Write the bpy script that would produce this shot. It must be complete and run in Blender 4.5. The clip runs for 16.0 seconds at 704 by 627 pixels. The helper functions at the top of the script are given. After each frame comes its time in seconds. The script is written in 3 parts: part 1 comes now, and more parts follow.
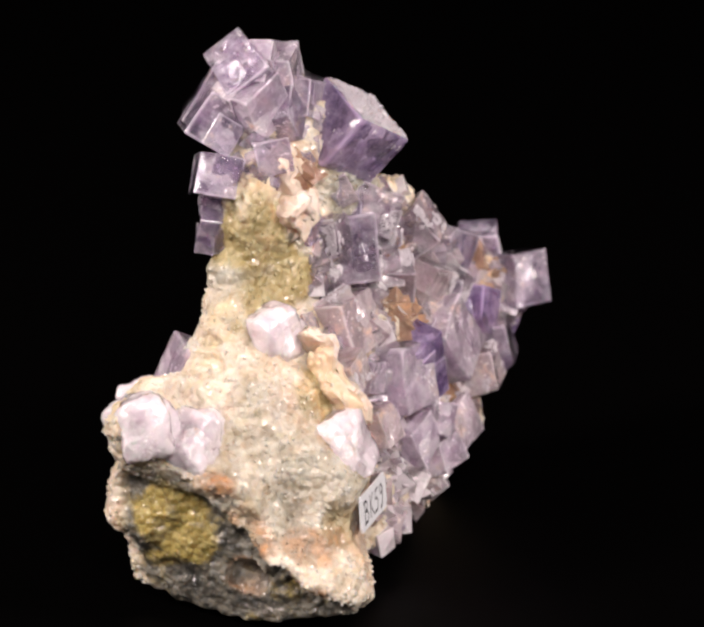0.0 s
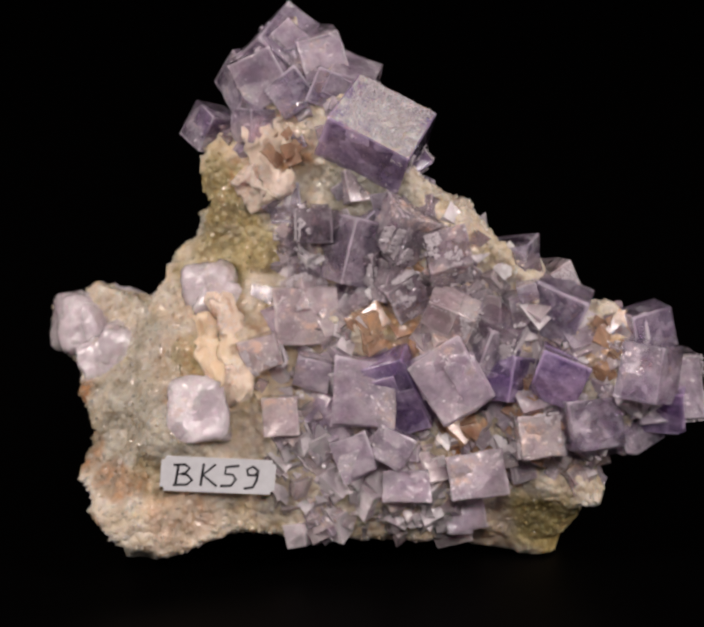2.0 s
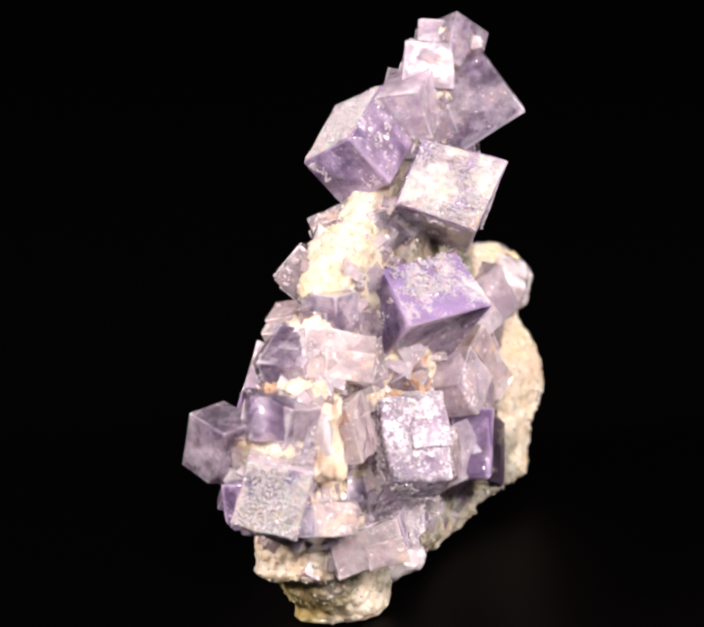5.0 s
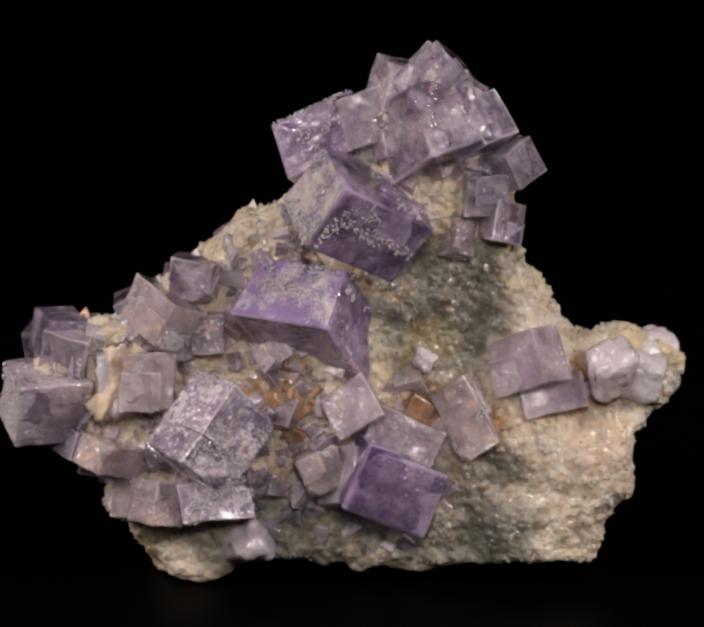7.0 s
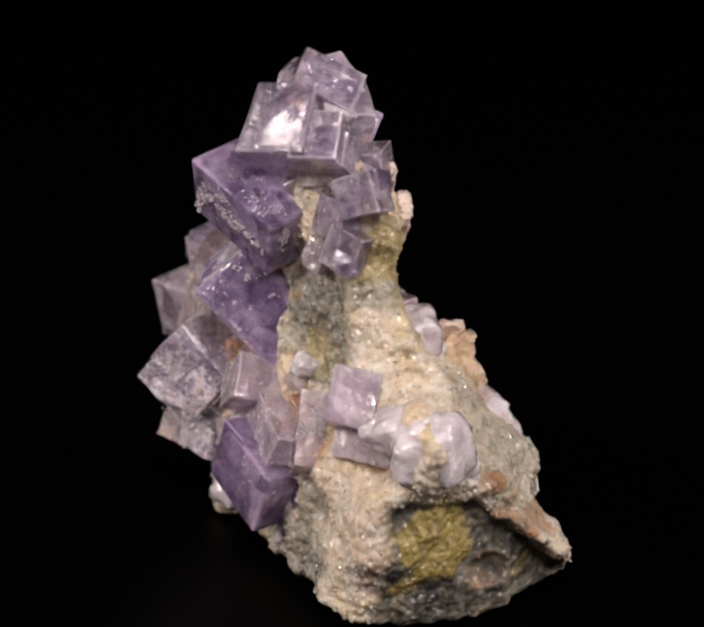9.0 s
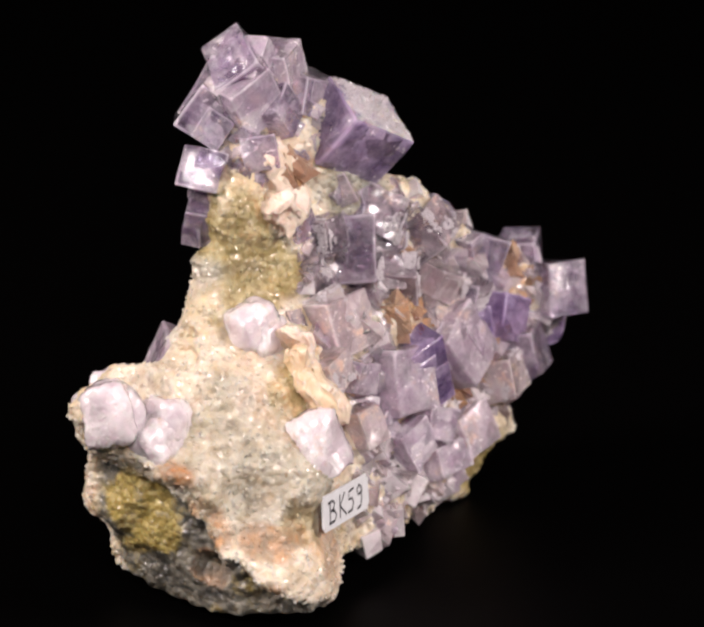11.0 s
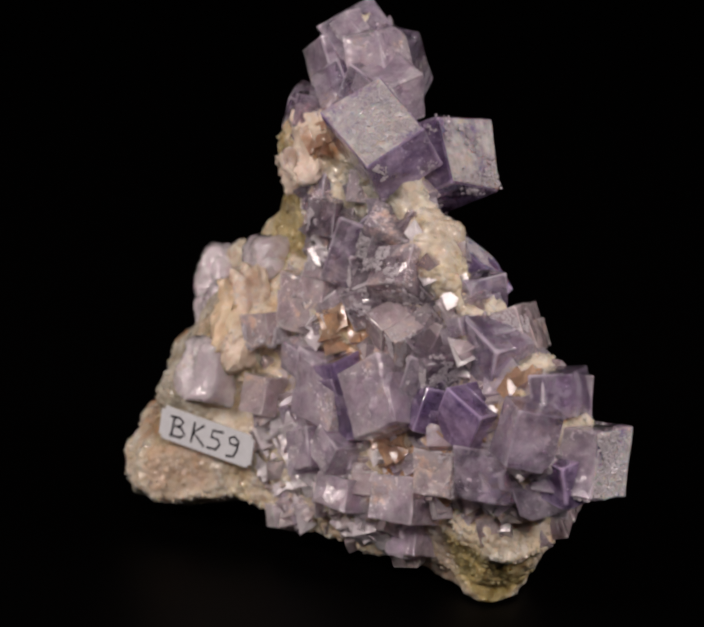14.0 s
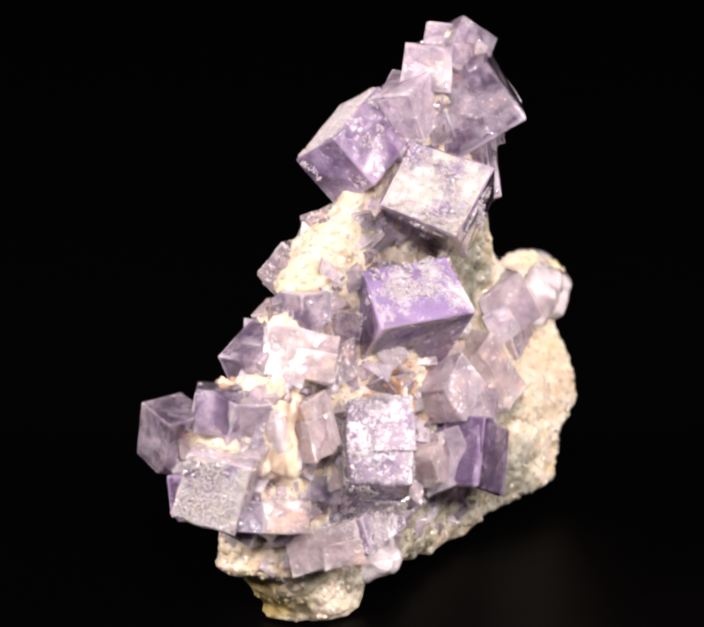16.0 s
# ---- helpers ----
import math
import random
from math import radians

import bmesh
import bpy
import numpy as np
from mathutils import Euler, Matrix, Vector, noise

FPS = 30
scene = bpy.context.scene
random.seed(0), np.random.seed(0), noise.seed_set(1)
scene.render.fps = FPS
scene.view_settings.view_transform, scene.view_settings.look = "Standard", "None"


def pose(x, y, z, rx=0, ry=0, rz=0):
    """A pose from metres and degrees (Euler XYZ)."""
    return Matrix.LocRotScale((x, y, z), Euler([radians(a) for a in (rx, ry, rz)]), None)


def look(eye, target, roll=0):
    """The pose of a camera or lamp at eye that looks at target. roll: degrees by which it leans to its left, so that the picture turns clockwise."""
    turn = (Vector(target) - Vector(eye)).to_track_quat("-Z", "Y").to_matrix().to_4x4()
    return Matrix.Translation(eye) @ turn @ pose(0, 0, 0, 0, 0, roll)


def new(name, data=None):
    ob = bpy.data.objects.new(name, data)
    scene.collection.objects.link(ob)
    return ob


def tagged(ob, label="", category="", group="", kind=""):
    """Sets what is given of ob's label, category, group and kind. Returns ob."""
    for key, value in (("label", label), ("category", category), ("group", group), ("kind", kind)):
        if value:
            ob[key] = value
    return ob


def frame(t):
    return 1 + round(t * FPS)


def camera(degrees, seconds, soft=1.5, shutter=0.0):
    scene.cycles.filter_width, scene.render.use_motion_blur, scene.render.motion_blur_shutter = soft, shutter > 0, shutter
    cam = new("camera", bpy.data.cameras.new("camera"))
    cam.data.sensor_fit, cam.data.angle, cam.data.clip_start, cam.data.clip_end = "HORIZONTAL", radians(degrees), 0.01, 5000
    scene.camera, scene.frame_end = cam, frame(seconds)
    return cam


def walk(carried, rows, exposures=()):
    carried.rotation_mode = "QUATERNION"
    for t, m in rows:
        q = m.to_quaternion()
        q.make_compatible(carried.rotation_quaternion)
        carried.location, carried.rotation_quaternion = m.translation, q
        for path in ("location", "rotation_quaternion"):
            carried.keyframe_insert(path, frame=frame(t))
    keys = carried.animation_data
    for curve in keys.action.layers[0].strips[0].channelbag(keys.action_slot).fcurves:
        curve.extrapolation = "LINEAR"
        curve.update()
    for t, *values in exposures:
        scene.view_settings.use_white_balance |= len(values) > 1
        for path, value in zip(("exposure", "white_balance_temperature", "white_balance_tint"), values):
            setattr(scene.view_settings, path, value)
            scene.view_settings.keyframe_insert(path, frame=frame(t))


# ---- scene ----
# ---- camera ----
MM = 0.001
EYE = (0.0, -0.420, 0.16606)
cam = camera(11.228, 16.0, soft=2.9)
cam.data.dof.use_dof, cam.data.dof.focus_distance, cam.data.dof.aperture_fstop = True, 0.425, 45.0
STAND = look(EYE, (-0.000271 * 0.952, -0.420 + 0.9521, 0.16606 - 0.3057), -0.241)
walk(cam, [(0.0, STAND), (16.0, STAND)],
     exposures=[(0.0, 0.17), (1.0, -0.13), (1.5, -0.38), (2.7, -0.78), (4.2, 0.0), (5.4, 0.67), (6.0, 0.17), (6.5, -0.35), (7.2, -0.92), (8.2, -1.02), (9.0, -0.45),
                (10.0, 0.12), (11.0, 0.07), (12.5, -0.58), (14.0, -0.80), (14.6, -0.30), (15.3, 0.32), (16.0, 0.52)])

# ---- light ----
world = bpy.data.worlds.new("studio")
scene.world = world
world.use_nodes = True
world.node_tree.nodes["Background"].inputs["Color"].default_value = (0.02, 0.02, 0.022, 1)
world.node_tree.nodes["Background"].inputs["Strength"].default_value = 0.02


def softbox(name, at, aim, w, h, watts, colour):
    lamp = bpy.data.lights.new(name, "AREA")
    lamp.shape, lamp.size, lamp.size_y, lamp.energy, lamp.color = "RECTANGLE", w, h, watts, colour
    ob = new(name, lamp)
    ob.matrix_world = look(at, aim)
    return ob


softbox("softbox_light", (-0.46, -0.20, 0.36), (0, 0, 0.03), 0.18, 0.18, 3.6, (1.0, 0.875, 0.835))
softbox("softbox_light", (0.46, -0.20, 0.32), (0, 0, 0.03), 0.16, 0.16, 2.9, (1.0, 0.88, 0.85))
softbox("softbox_light", (0.04, -0.50, 0.36), (0, 0, 0.03), 0.14, 0.10, 2.1, (1.0, 0.91, 0.90))

# ---- materials ----
def node(nt, kind, **values):
    n = nt.nodes.new(kind)
    for key, value in values.items():
        n.inputs[key].default_value = value
    return n


def base_material(name):
    m = bpy.data.materials.new(name)
    m.use_nodes = True
    nt = m.node_tree
    return m, nt, nt.nodes["Principled BSDF"]


def coords(nt):
    return nt.nodes.new("ShaderNodeTexCoord").outputs["Object"]


def noise_of(nt, vec, scale, detail=4, rough=0.6):
    n = node(nt, "ShaderNodeTexNoise", Scale=scale, Detail=detail, Roughness=rough)
    nt.links.new(vec, n.inputs["Vector"])
    return n.outputs["Fac"]


def ramp(nt, fac, a, b):
    r = nt.nodes.new("ShaderNodeMapRange")
    r.inputs["From Min"].default_value, r.inputs["From Max"].default_value = a, b
    nt.links.new(fac, r.inputs["Value"])
    return r.outputs["Result"]


def blend(nt, fac, a, b, mode="MIX"):
    n = nt.nodes.new("ShaderNodeMix")
    n.data_type, n.blend_type = "RGBA", mode
    for socket, value in ((n.inputs[0], fac), (n.inputs[6], a), (n.inputs[7], b)):
        if isinstance(value, (int, float)):
            socket.default_value = value
        elif isinstance(value, tuple):
            socket.default_value = (*value, 1)
        else:
            nt.links.new(value, socket)
    return n.outputs[2]


def maths(nt, op, a, b=0.0):
    n = nt.nodes.new("ShaderNodeMath")
    n.operation = op
    for socket, value in zip(n.inputs, (a, b)):
        if isinstance(value, (int, float)):
            socket.default_value = value
        else:
            nt.links.new(value, socket)
    return n.outputs[0]


def relief(nt, bsdf, height, strength, distance):
    b = node(nt, "ShaderNodeBump", Strength=strength, Distance=distance)
    nt.links.new(height, b.inputs["Height"])
    nt.links.new(b.outputs["Normal"], bsdf.inputs["Normal"])
    return b.outputs["Normal"]


def fluorite(name, light, dark, through_share, body, rough, frost, rust=0.0, rim=0.6):
    """Translucent fluorite: veils and clouds, bright edges painted as a paler rim, sparkling frost, rust films."""
    m, nt, p = base_material(name)
    coord = nt.nodes.new("ShaderNodeTexCoord")
    info = nt.nodes.new("ShaderNodeObjectInfo")
    shifted = nt.nodes.new("ShaderNodeVectorMath")
    shifted.operation = "ADD"
    nt.links.new(coord.outputs["Object"], shifted.inputs[0])
    nt.links.new(info.outputs["Random"], shifted.inputs[1])
    v = shifted.outputs[0]
    cloud = noise_of(nt, v, 150, 6, 0.68)
    grain = noise_of(nt, v, 1500, 2, 0.7)
    veils = noise_of(nt, v, 480, 5, 0.7)
    # edge highlight painted into tone: nearness of a face point to the crystal's edges
    sides = nt.nodes.new("ShaderNodeSeparateXYZ")
    nt.links.new(coord.outputs["Generated"], sides.inputs[0])
    edge = -1.0
    for s in sides.outputs:
        away = maths(nt, "ABSOLUTE", maths(nt, "SUBTRACT", s, 0.5))
        edge = maths(nt, "ADD", ramp(nt, maths(nt, "ADD", away, maths(nt, "MULTIPLY", cloud, 0.06)), 0.43, 0.51), edge)
    zone = maths(nt, "MULTIPLY", ramp(nt, edge, 0.0, 1.0), rim)
    # inner fracture planes: cells of their own tone, each tilted a little
    bent = nt.nodes.new("ShaderNodeVectorMath")
    bent.operation = "MULTIPLY_ADD"
    warp = node(nt, "ShaderNodeTexNoise", Scale=260, Detail=3)
    nt.links.new(v, warp.inputs["Vector"])
    nt.links.new(warp.outputs["Color"], bent.inputs[0])
    bent.inputs[1].default_value = (0.0035, 0.0035, 0.0035)
    nt.links.new(v, bent.inputs[2])
    cells = node(nt, "ShaderNodeTexVoronoi", Scale=330)
    nt.links.new(bent.outputs[0], cells.inputs["Vector"])
    shade = nt.nodes.new("ShaderNodeSeparateColor")
    nt.links.new(cells.outputs["Color"], shade.inputs["Color"])
    mixed = maths(nt, "ADD", maths(nt, "MULTIPLY", cloud, 0.50), maths(nt, "ADD", maths(nt, "MULTIPLY", veils, 0.38), maths(nt, "MULTIPLY", shade.outputs[0], 0.08)))
    milk = ramp(nt, mixed, 0.40, 0.61)
    tone = blend(nt, maths(nt, "MAXIMUM", milk, zone), dark, light)
    tone = blend(nt, maths(nt, "MULTIPLY", ramp(nt, noise_of(nt, v, 90, 3), 0.42, 0.62), 0.45), tone, tuple(min(0.95, c * k) for c, k in zip(light, (1.05, 0.90, 0.93))))
    tone = blend(nt, maths(nt, "MULTIPLY", info.outputs["Random"], 0.22), tone, (0.90, 0.72, 0.76))
    specks = ramp(nt, maths(nt, "ADD", grain, maths(nt, "MULTIPLY", cloud, 0.9)), 1.08 - frost, 1.22 - frost)
    tone = blend(nt, maths(nt, "MULTIPLY", specks, 0.55), tone, (0.82, 0.76, 0.77))
    stain = ramp(nt, maths(nt, "ADD", veils, cloud), 1.14 - rust, 1.34 - rust)
    tone = blend(nt, maths(nt, "MULTIPLY", stain, 0.6), tone, (0.52, 0.25, 0.09))
    nt.links.new(tone, p.inputs["Base Color"])
    veiled = maths(nt, "MAXIMUM", maths(nt, "MAXIMUM", specks, stain), maths(nt, "MAXIMUM", maths(nt, "MULTIPLY", milk, 0.48), zone))
    haze = maths(nt, "ADD", maths(nt, "MULTIPLY", veiled, 1.0 - body), body)
    r = maths(nt, "ADD", maths(nt, "MULTIPLY", specks, 0.25), maths(nt, "ADD", rough, maths(nt, "MULTIPLY", veils, 0.12)))
    nt.links.new(r, p.inputs["Roughness"])
    p.inputs["IOR"].default_value = 1.434
    p.inputs["Subsurface Weight"].default_value = 0.35
    p.inputs["Subsurface Radius"].default_value = (1.0, 0.75, 0.9)
    p.inputs["Subsurface Scale"].default_value = 0.0025
    height = maths(nt, "ADD", maths(nt, "ADD", maths(nt, "MULTIPLY", veils, 0.8), maths(nt, "MULTIPLY", specks, 0.5)), maths(nt, "MULTIPLY", grain, 0.25))
    bump = relief(nt, p, height, 0.34, 0.0004)
    smooth = node(nt, "ShaderNodeBump", Strength=0.10, Distance=0.0003)
    nt.links.new(height, smooth.inputs["Height"])
    offset = nt.nodes.new("ShaderNodeVectorMath")
    offset.operation = "SUBTRACT"
    nt.links.new(bent.outputs[0], offset.inputs[0])
    nt.links.new(cells.outputs["Position"], offset.inputs[1])
    lean = nt.nodes.new("ShaderNodeVectorMath")
    lean.operation = "SUBTRACT"
    nt.links.new(cells.outputs["Color"], lean.inputs[0])
    lean.inputs[1].default_value = (0.5, 0.5, 0.5)
    tilt = nt.nodes.new("ShaderNodeVectorMath")
    tilt.operation = "DOT_PRODUCT"
    nt.links.new(offset.outputs[0], tilt.inputs[0])
    nt.links.new(lean.outputs[0], tilt.inputs[1])
    facet = node(nt, "ShaderNodeBump", Strength=0.6, Distance=1.0)
    nt.links.new(tilt.outputs["Value"], facet.inputs["Height"])
    nt.links.new(bump, facet.inputs["Normal"])
    bump = facet.outputs["Normal"]
    nt.links.new(bump, p.inputs["Normal"])
    # clear tinted crystal where there is no haze, and a glassy skin over both
    pane = nt.nodes.new("ShaderNodeBsdfTransparent")
    tint = blend(nt, milk, tuple(c ** 0.5 for c in dark), tuple(c ** 0.35 for c in light))
    nt.links.new(tint, pane.inputs["Color"])
    bend = node(nt, "ShaderNodeBsdfRefraction", Roughness=0.04, IOR=1.434)
    nt.links.new(tint, bend.inputs["Color"])
    nt.links.new(bump, bend.inputs["Normal"])
    glass = nt.nodes.new("ShaderNodeMixShader")
    glass.inputs[0].default_value = through_share
    nt.links.new(pane.outputs[0], glass.inputs[1])
    nt.links.new(bend.outputs[0], glass.inputs[2])
    inner = nt.nodes.new("ShaderNodeMixShader")
    nt.links.new(haze, inner.inputs[0])
    nt.links.new(glass.outputs[0], inner.inputs[1])
    nt.links.new(p.outputs[0], inner.inputs[2])
    skin = node(nt, "ShaderNodeBsdfGlossy", Roughness=rough + 0.05)
    fresnel = node(nt, "ShaderNodeFresnel", IOR=1.45)
    nt.links.new(smooth.outputs["Normal"], skin.inputs["Normal"])
    nt.links.new(smooth.outputs["Normal"], fresnel.inputs["Normal"])
    glint = node(nt, "ShaderNodeBsdfGlossy", Roughness=rough + 0.03)
    nt.links.new(bump, glint.inputs["Normal"])
    shine = nt.nodes.new("ShaderNodeMixShader")
    nt.links.new(ramp(nt, noise_of(nt, v, 210, 3), 0.42, 0.58), shine.inputs[0])
    nt.links.new(skin.outputs[0], shine.inputs[1])
    nt.links.new(glint.outputs[0], shine.inputs[2])
    both = nt.nodes.new("ShaderNodeMixShader")
    nt.links.new(maths(nt, "MULTIPLY", fresnel.outputs[0], 1.7 if rough < 0.2 else 0.3), both.inputs[0])
    nt.links.new(inner.outputs[0], both.inputs[1])
    nt.links.new(shine.outputs[0], both.inputs[2])
    nt.links.new(both.outputs[0], nt.nodes["Material Output"].inputs["Surface"])
    return m


FLUORITE = {
    "clear": fluorite("clear_fluorite", (0.93, 0.86, 0.96), (0.60, 0.48, 0.73), 0.56, 0.10, 0.02, -0.02),
    "deep": fluorite("purple_fluorite", (0.76, 0.62, 0.90), (0.33, 0.21, 0.54), 0.58, 0.22, 0.03, -0.01),
    "milky": fluorite("milky_fluorite", (0.97, 0.90, 0.91), (0.86, 0.75, 0.82), 0.20, 0.72, 0.16, 0.03, 0.0, 0.0),
    "pale": fluorite("pale_lilac_fluorite", (0.97, 0.87, 0.95), (0.82, 0.66, 0.85), 0.38, 0.30, 0.05, 0.01, 0.02),
    "pink": fluorite("pinkish_fluorite", (0.98, 0.87, 0.88), (0.88, 0.69, 0.75), 0.38, 0.32, 0.07, 0.01, 0.10),
    "smoky": fluorite("smoky_fluorite", (0.88, 0.80, 0.86), (0.57, 0.46, 0.57), 0.58, 0.14, 0.03, 0.02, 0.07),
    "sugar": fluorite("frosted_fluorite", (0.86, 0.77, 0.88), (0.57, 0.46, 0.68), 0.40, 0.38, 0.06, 0.15),
    "cream": fluorite("cream_barite", (0.90, 0.78, 0.64), (0.72, 0.54, 0.34), 0.0, 1.0, 0.35, 0.04, 0.08, 0.0),
    "honey": fluorite("honey_barite", (0.88, 0.72, 0.46), (0.70, 0.48, 0.20), 0.0, 1.0, 0.30, 0.02, 0.02, 0.0),
    "rusty": fluorite("rust_stained_fluorite", (0.80, 0.54, 0.34), (0.46, 0.20, 0.06), 0.40, 0.50, 0.06, -0.04, 0.16),
}


def sugar_grains(nt, vec, scale):
    """Height of closely packed little crystal points."""
    n = node(nt, "ShaderNodeTexVoronoi", Scale=scale)
    nt.links.new(vec, n.inputs["Vector"])
    return maths(nt, "SUBTRACT", 1.0, n.outputs["Distance"])


def drusy_material(name, a, b, c, bare, start):
    """White sugary crust in patches over a purple crystal face."""
    m, nt, p = base_material(name)
    vec = coords(nt)
    fine, mid, wide = noise_of(nt, vec, 3200, 2), noise_of(nt, vec, 900, 3), noise_of(nt, vec, 140, 2)
    tone = blend(nt, ramp(nt, mid, 0.35, 0.68), a, b)
    tone = blend(nt, ramp(nt, noise_of(nt, vec, 260, 3), 0.55, 0.70), tone, c)
    cover = ramp(nt, maths(nt, "ADD", wide, maths(nt, "ADD", maths(nt, "MULTIPLY", mid, 0.35), maths(nt, "MULTIPLY", fine, 0.35))), start, start + 0.16)
    under = blend(nt, ramp(nt, noise_of(nt, vec, 300, 5, 0.7), 0.35, 0.65), bare, tuple(1.45 * k for k in bare))
    tone = blend(nt, cover, under, tone)
    nt.links.new(tone, p.inputs["Base Color"])
    nt.links.new(ramp(nt, cover, -0.3, 1.6), p.inputs["Roughness"])
    p.inputs["IOR"].default_value = 1.434
    p.inputs["Subsurface Weight"].default_value = 0.4
    p.inputs["Subsurface Scale"].default_value = 0.0012
    relief(nt, p, maths(nt, "MULTIPLY", cover, maths(nt, "ADD", fine, maths(nt, "MULTIPLY", mid, 0.6))), 0.6, 0.0004)
    return m


DRUSE = drusy_material("white_druse_crust", (0.42, 0.38, 0.38), (0.66, 0.61, 0.60), (0.56, 0.46, 0.36), (0.25, 0.19, 0.31), 0.66)
SPARSE_DRUSE = drusy_material("sparse_white_druse", (0.52, 0.46, 0.48), (0.76, 0.71, 0.70), (0.70, 0.60, 0.52), (0.25, 0.18, 0.33), 0.80)


def rock_material():
    """Sugary quartz matrix: cream, grey-green and ochre zones, rust in cracks."""
    m, nt, p = base_material("quartz_matrix")
    vec = coords(nt)
    fine, mid, wide = noise_of(nt, vec, 1800, 3, 0.7), noise_of(nt, vec, 420, 4), noise_of(nt, vec, 90, 4)
    zone = nt.nodes.new("ShaderNodeVertexColor")
    zone.layer_name = "zones"
    parts = nt.nodes.new("ShaderNodeSeparateColor")
    nt.links.new(zone.outputs["Color"], parts.inputs["Color"])
    tone = blend(nt, ramp(nt, mid, 0.3, 0.7), (0.58, 0.45, 0.30), (0.88, 0.79, 0.67))
    tone = blend(nt, ramp(nt, wide, 0.5, 0.75), tone, (0.80, 0.60, 0.48))
    tone = blend(nt, maths(nt, "MULTIPLY", ramp(nt, noise_of(nt, vec, 130, 5, 0.7), 0.52, 0.64), 0.7), tone, (0.74, 0.58, 0.34))
    tone = blend(nt, maths(nt, "MULTIPLY", ramp(nt, noise_of(nt, vec, 210, 6, 0.75), 0.54, 0.66), 0.3), tone, (0.46, 0.40, 0.33))
    green = blend(nt, ramp(nt, mid, 0.35, 0.65), (0.14, 0.135, 0.10), (0.46, 0.44, 0.36))
    tone = blend(nt, parts.outputs[1], tone, green)
    ochre = blend(nt, ramp(nt, mid, 0.35, 0.65), (0.34, 0.25, 0.08), (0.60, 0.48, 0.23))
    tone = blend(nt, parts.outputs[2], tone, ochre)
    rust = blend(nt, ramp(nt, mid, 0.4, 0.62), (0.16, 0.05, 0.015), (0.55, 0.24, 0.07))
    tone = blend(nt, maths(nt, "MULTIPLY", parts.outputs[0], ramp(nt, mid, 0.25, 0.55)), tone, rust)
    broken = blend(nt, ramp(nt, mid, 0.38, 0.62), (0.05, 0.047, 0.04), (0.23, 0.21, 0.17))
    patch = maths(nt, "MULTIPLY", ramp(nt, maths(nt, "ADD", noise_of(nt, vec, 230, 5, 0.7), maths(nt, "MULTIPLY", parts.outputs[2], 0.25)), 0.55, 0.72), 0.85)
    broken = blend(nt, patch, broken, blend(nt, ramp(nt, fine, 0.35, 0.65), (0.34, 0.24, 0.05), (0.58, 0.45, 0.15)))
    tone = blend(nt, zone.outputs["Alpha"], tone, broken)
    line = maths(nt, "ABSOLUTE", maths(nt, "SUBTRACT", noise_of(nt, vec, 75, 5, 0.65), 0.5))
    tone = blend(nt, maths(nt, "MULTIPLY", ramp(nt, line, 0.03, 0.0), maths(nt, "SUBTRACT", ramp(nt, wide, 0.5, 0.75), zone.outputs["Alpha"])), tone, (0.48, 0.27, 0.12))
    tone = blend(nt, maths(nt, "MULTIPLY", ramp(nt, fine, 0.58, 0.72), 0.15), tone, (0.40, 0.29, 0.18))
    nt.links.new(tone, p.inputs["Base Color"])
    nt.links.new(ramp(nt, fine, 1.1, -0.1), p.inputs["Roughness"])
    p.inputs["Subsurface Weight"].default_value = 0.5
    p.inputs["Subsurface Radius"].default_value = (1.0, 0.7, 0.45)
    p.inputs["Subsurface Scale"].default_value = 0.0015
    points = sugar_grains(nt, vec, 950)
    bump = relief(nt, p, maths(nt, "ADD", maths(nt, "ADD", maths(nt, "MULTIPLY", fine, 0.4), mid), maths(nt, "MULTIPLY", points, 0.9)), 0.7, 0.0007)
    cells = node(nt, "ShaderNodeTexVoronoi", Scale=1700)
    nt.links.new(vec, cells.inputs["Vector"])
    lean = nt.nodes.new("ShaderNodeVectorMath")
    lean.operation = "MULTIPLY_ADD"
    nt.links.new(cells.outputs["Color"], lean.inputs[0])
    lean.inputs[1].default_value, lean.inputs[2].default_value = (1.5, 1.5, 1.5), (-0.75, -0.75, -0.75)
    tilted = nt.nodes.new("ShaderNodeVectorMath")
    nt.links.new(lean.outputs[0], tilted.inputs[0])
    nt.links.new(bump, tilted.inputs[1])
    unit = nt.nodes.new("ShaderNodeVectorMath")
    unit.operation = "NORMALIZE"
    nt.links.new(tilted.outputs[0], unit.inputs[0])
    glint = node(nt, "ShaderNodeBsdfGlossy", Roughness=0.10)
    nt.links.new(unit.outputs[0], glint.inputs["Normal"])
    both = nt.nodes.new("ShaderNodeMixShader")
    both.inputs[0].default_value = 0.085
    nt.links.new(p.outputs[0], both.inputs[1])
    nt.links.new(glint.outputs[0], both.inputs[2])
    nt.links.new(both.outputs[0], nt.nodes["Material Output"].inputs["Surface"])
    return m


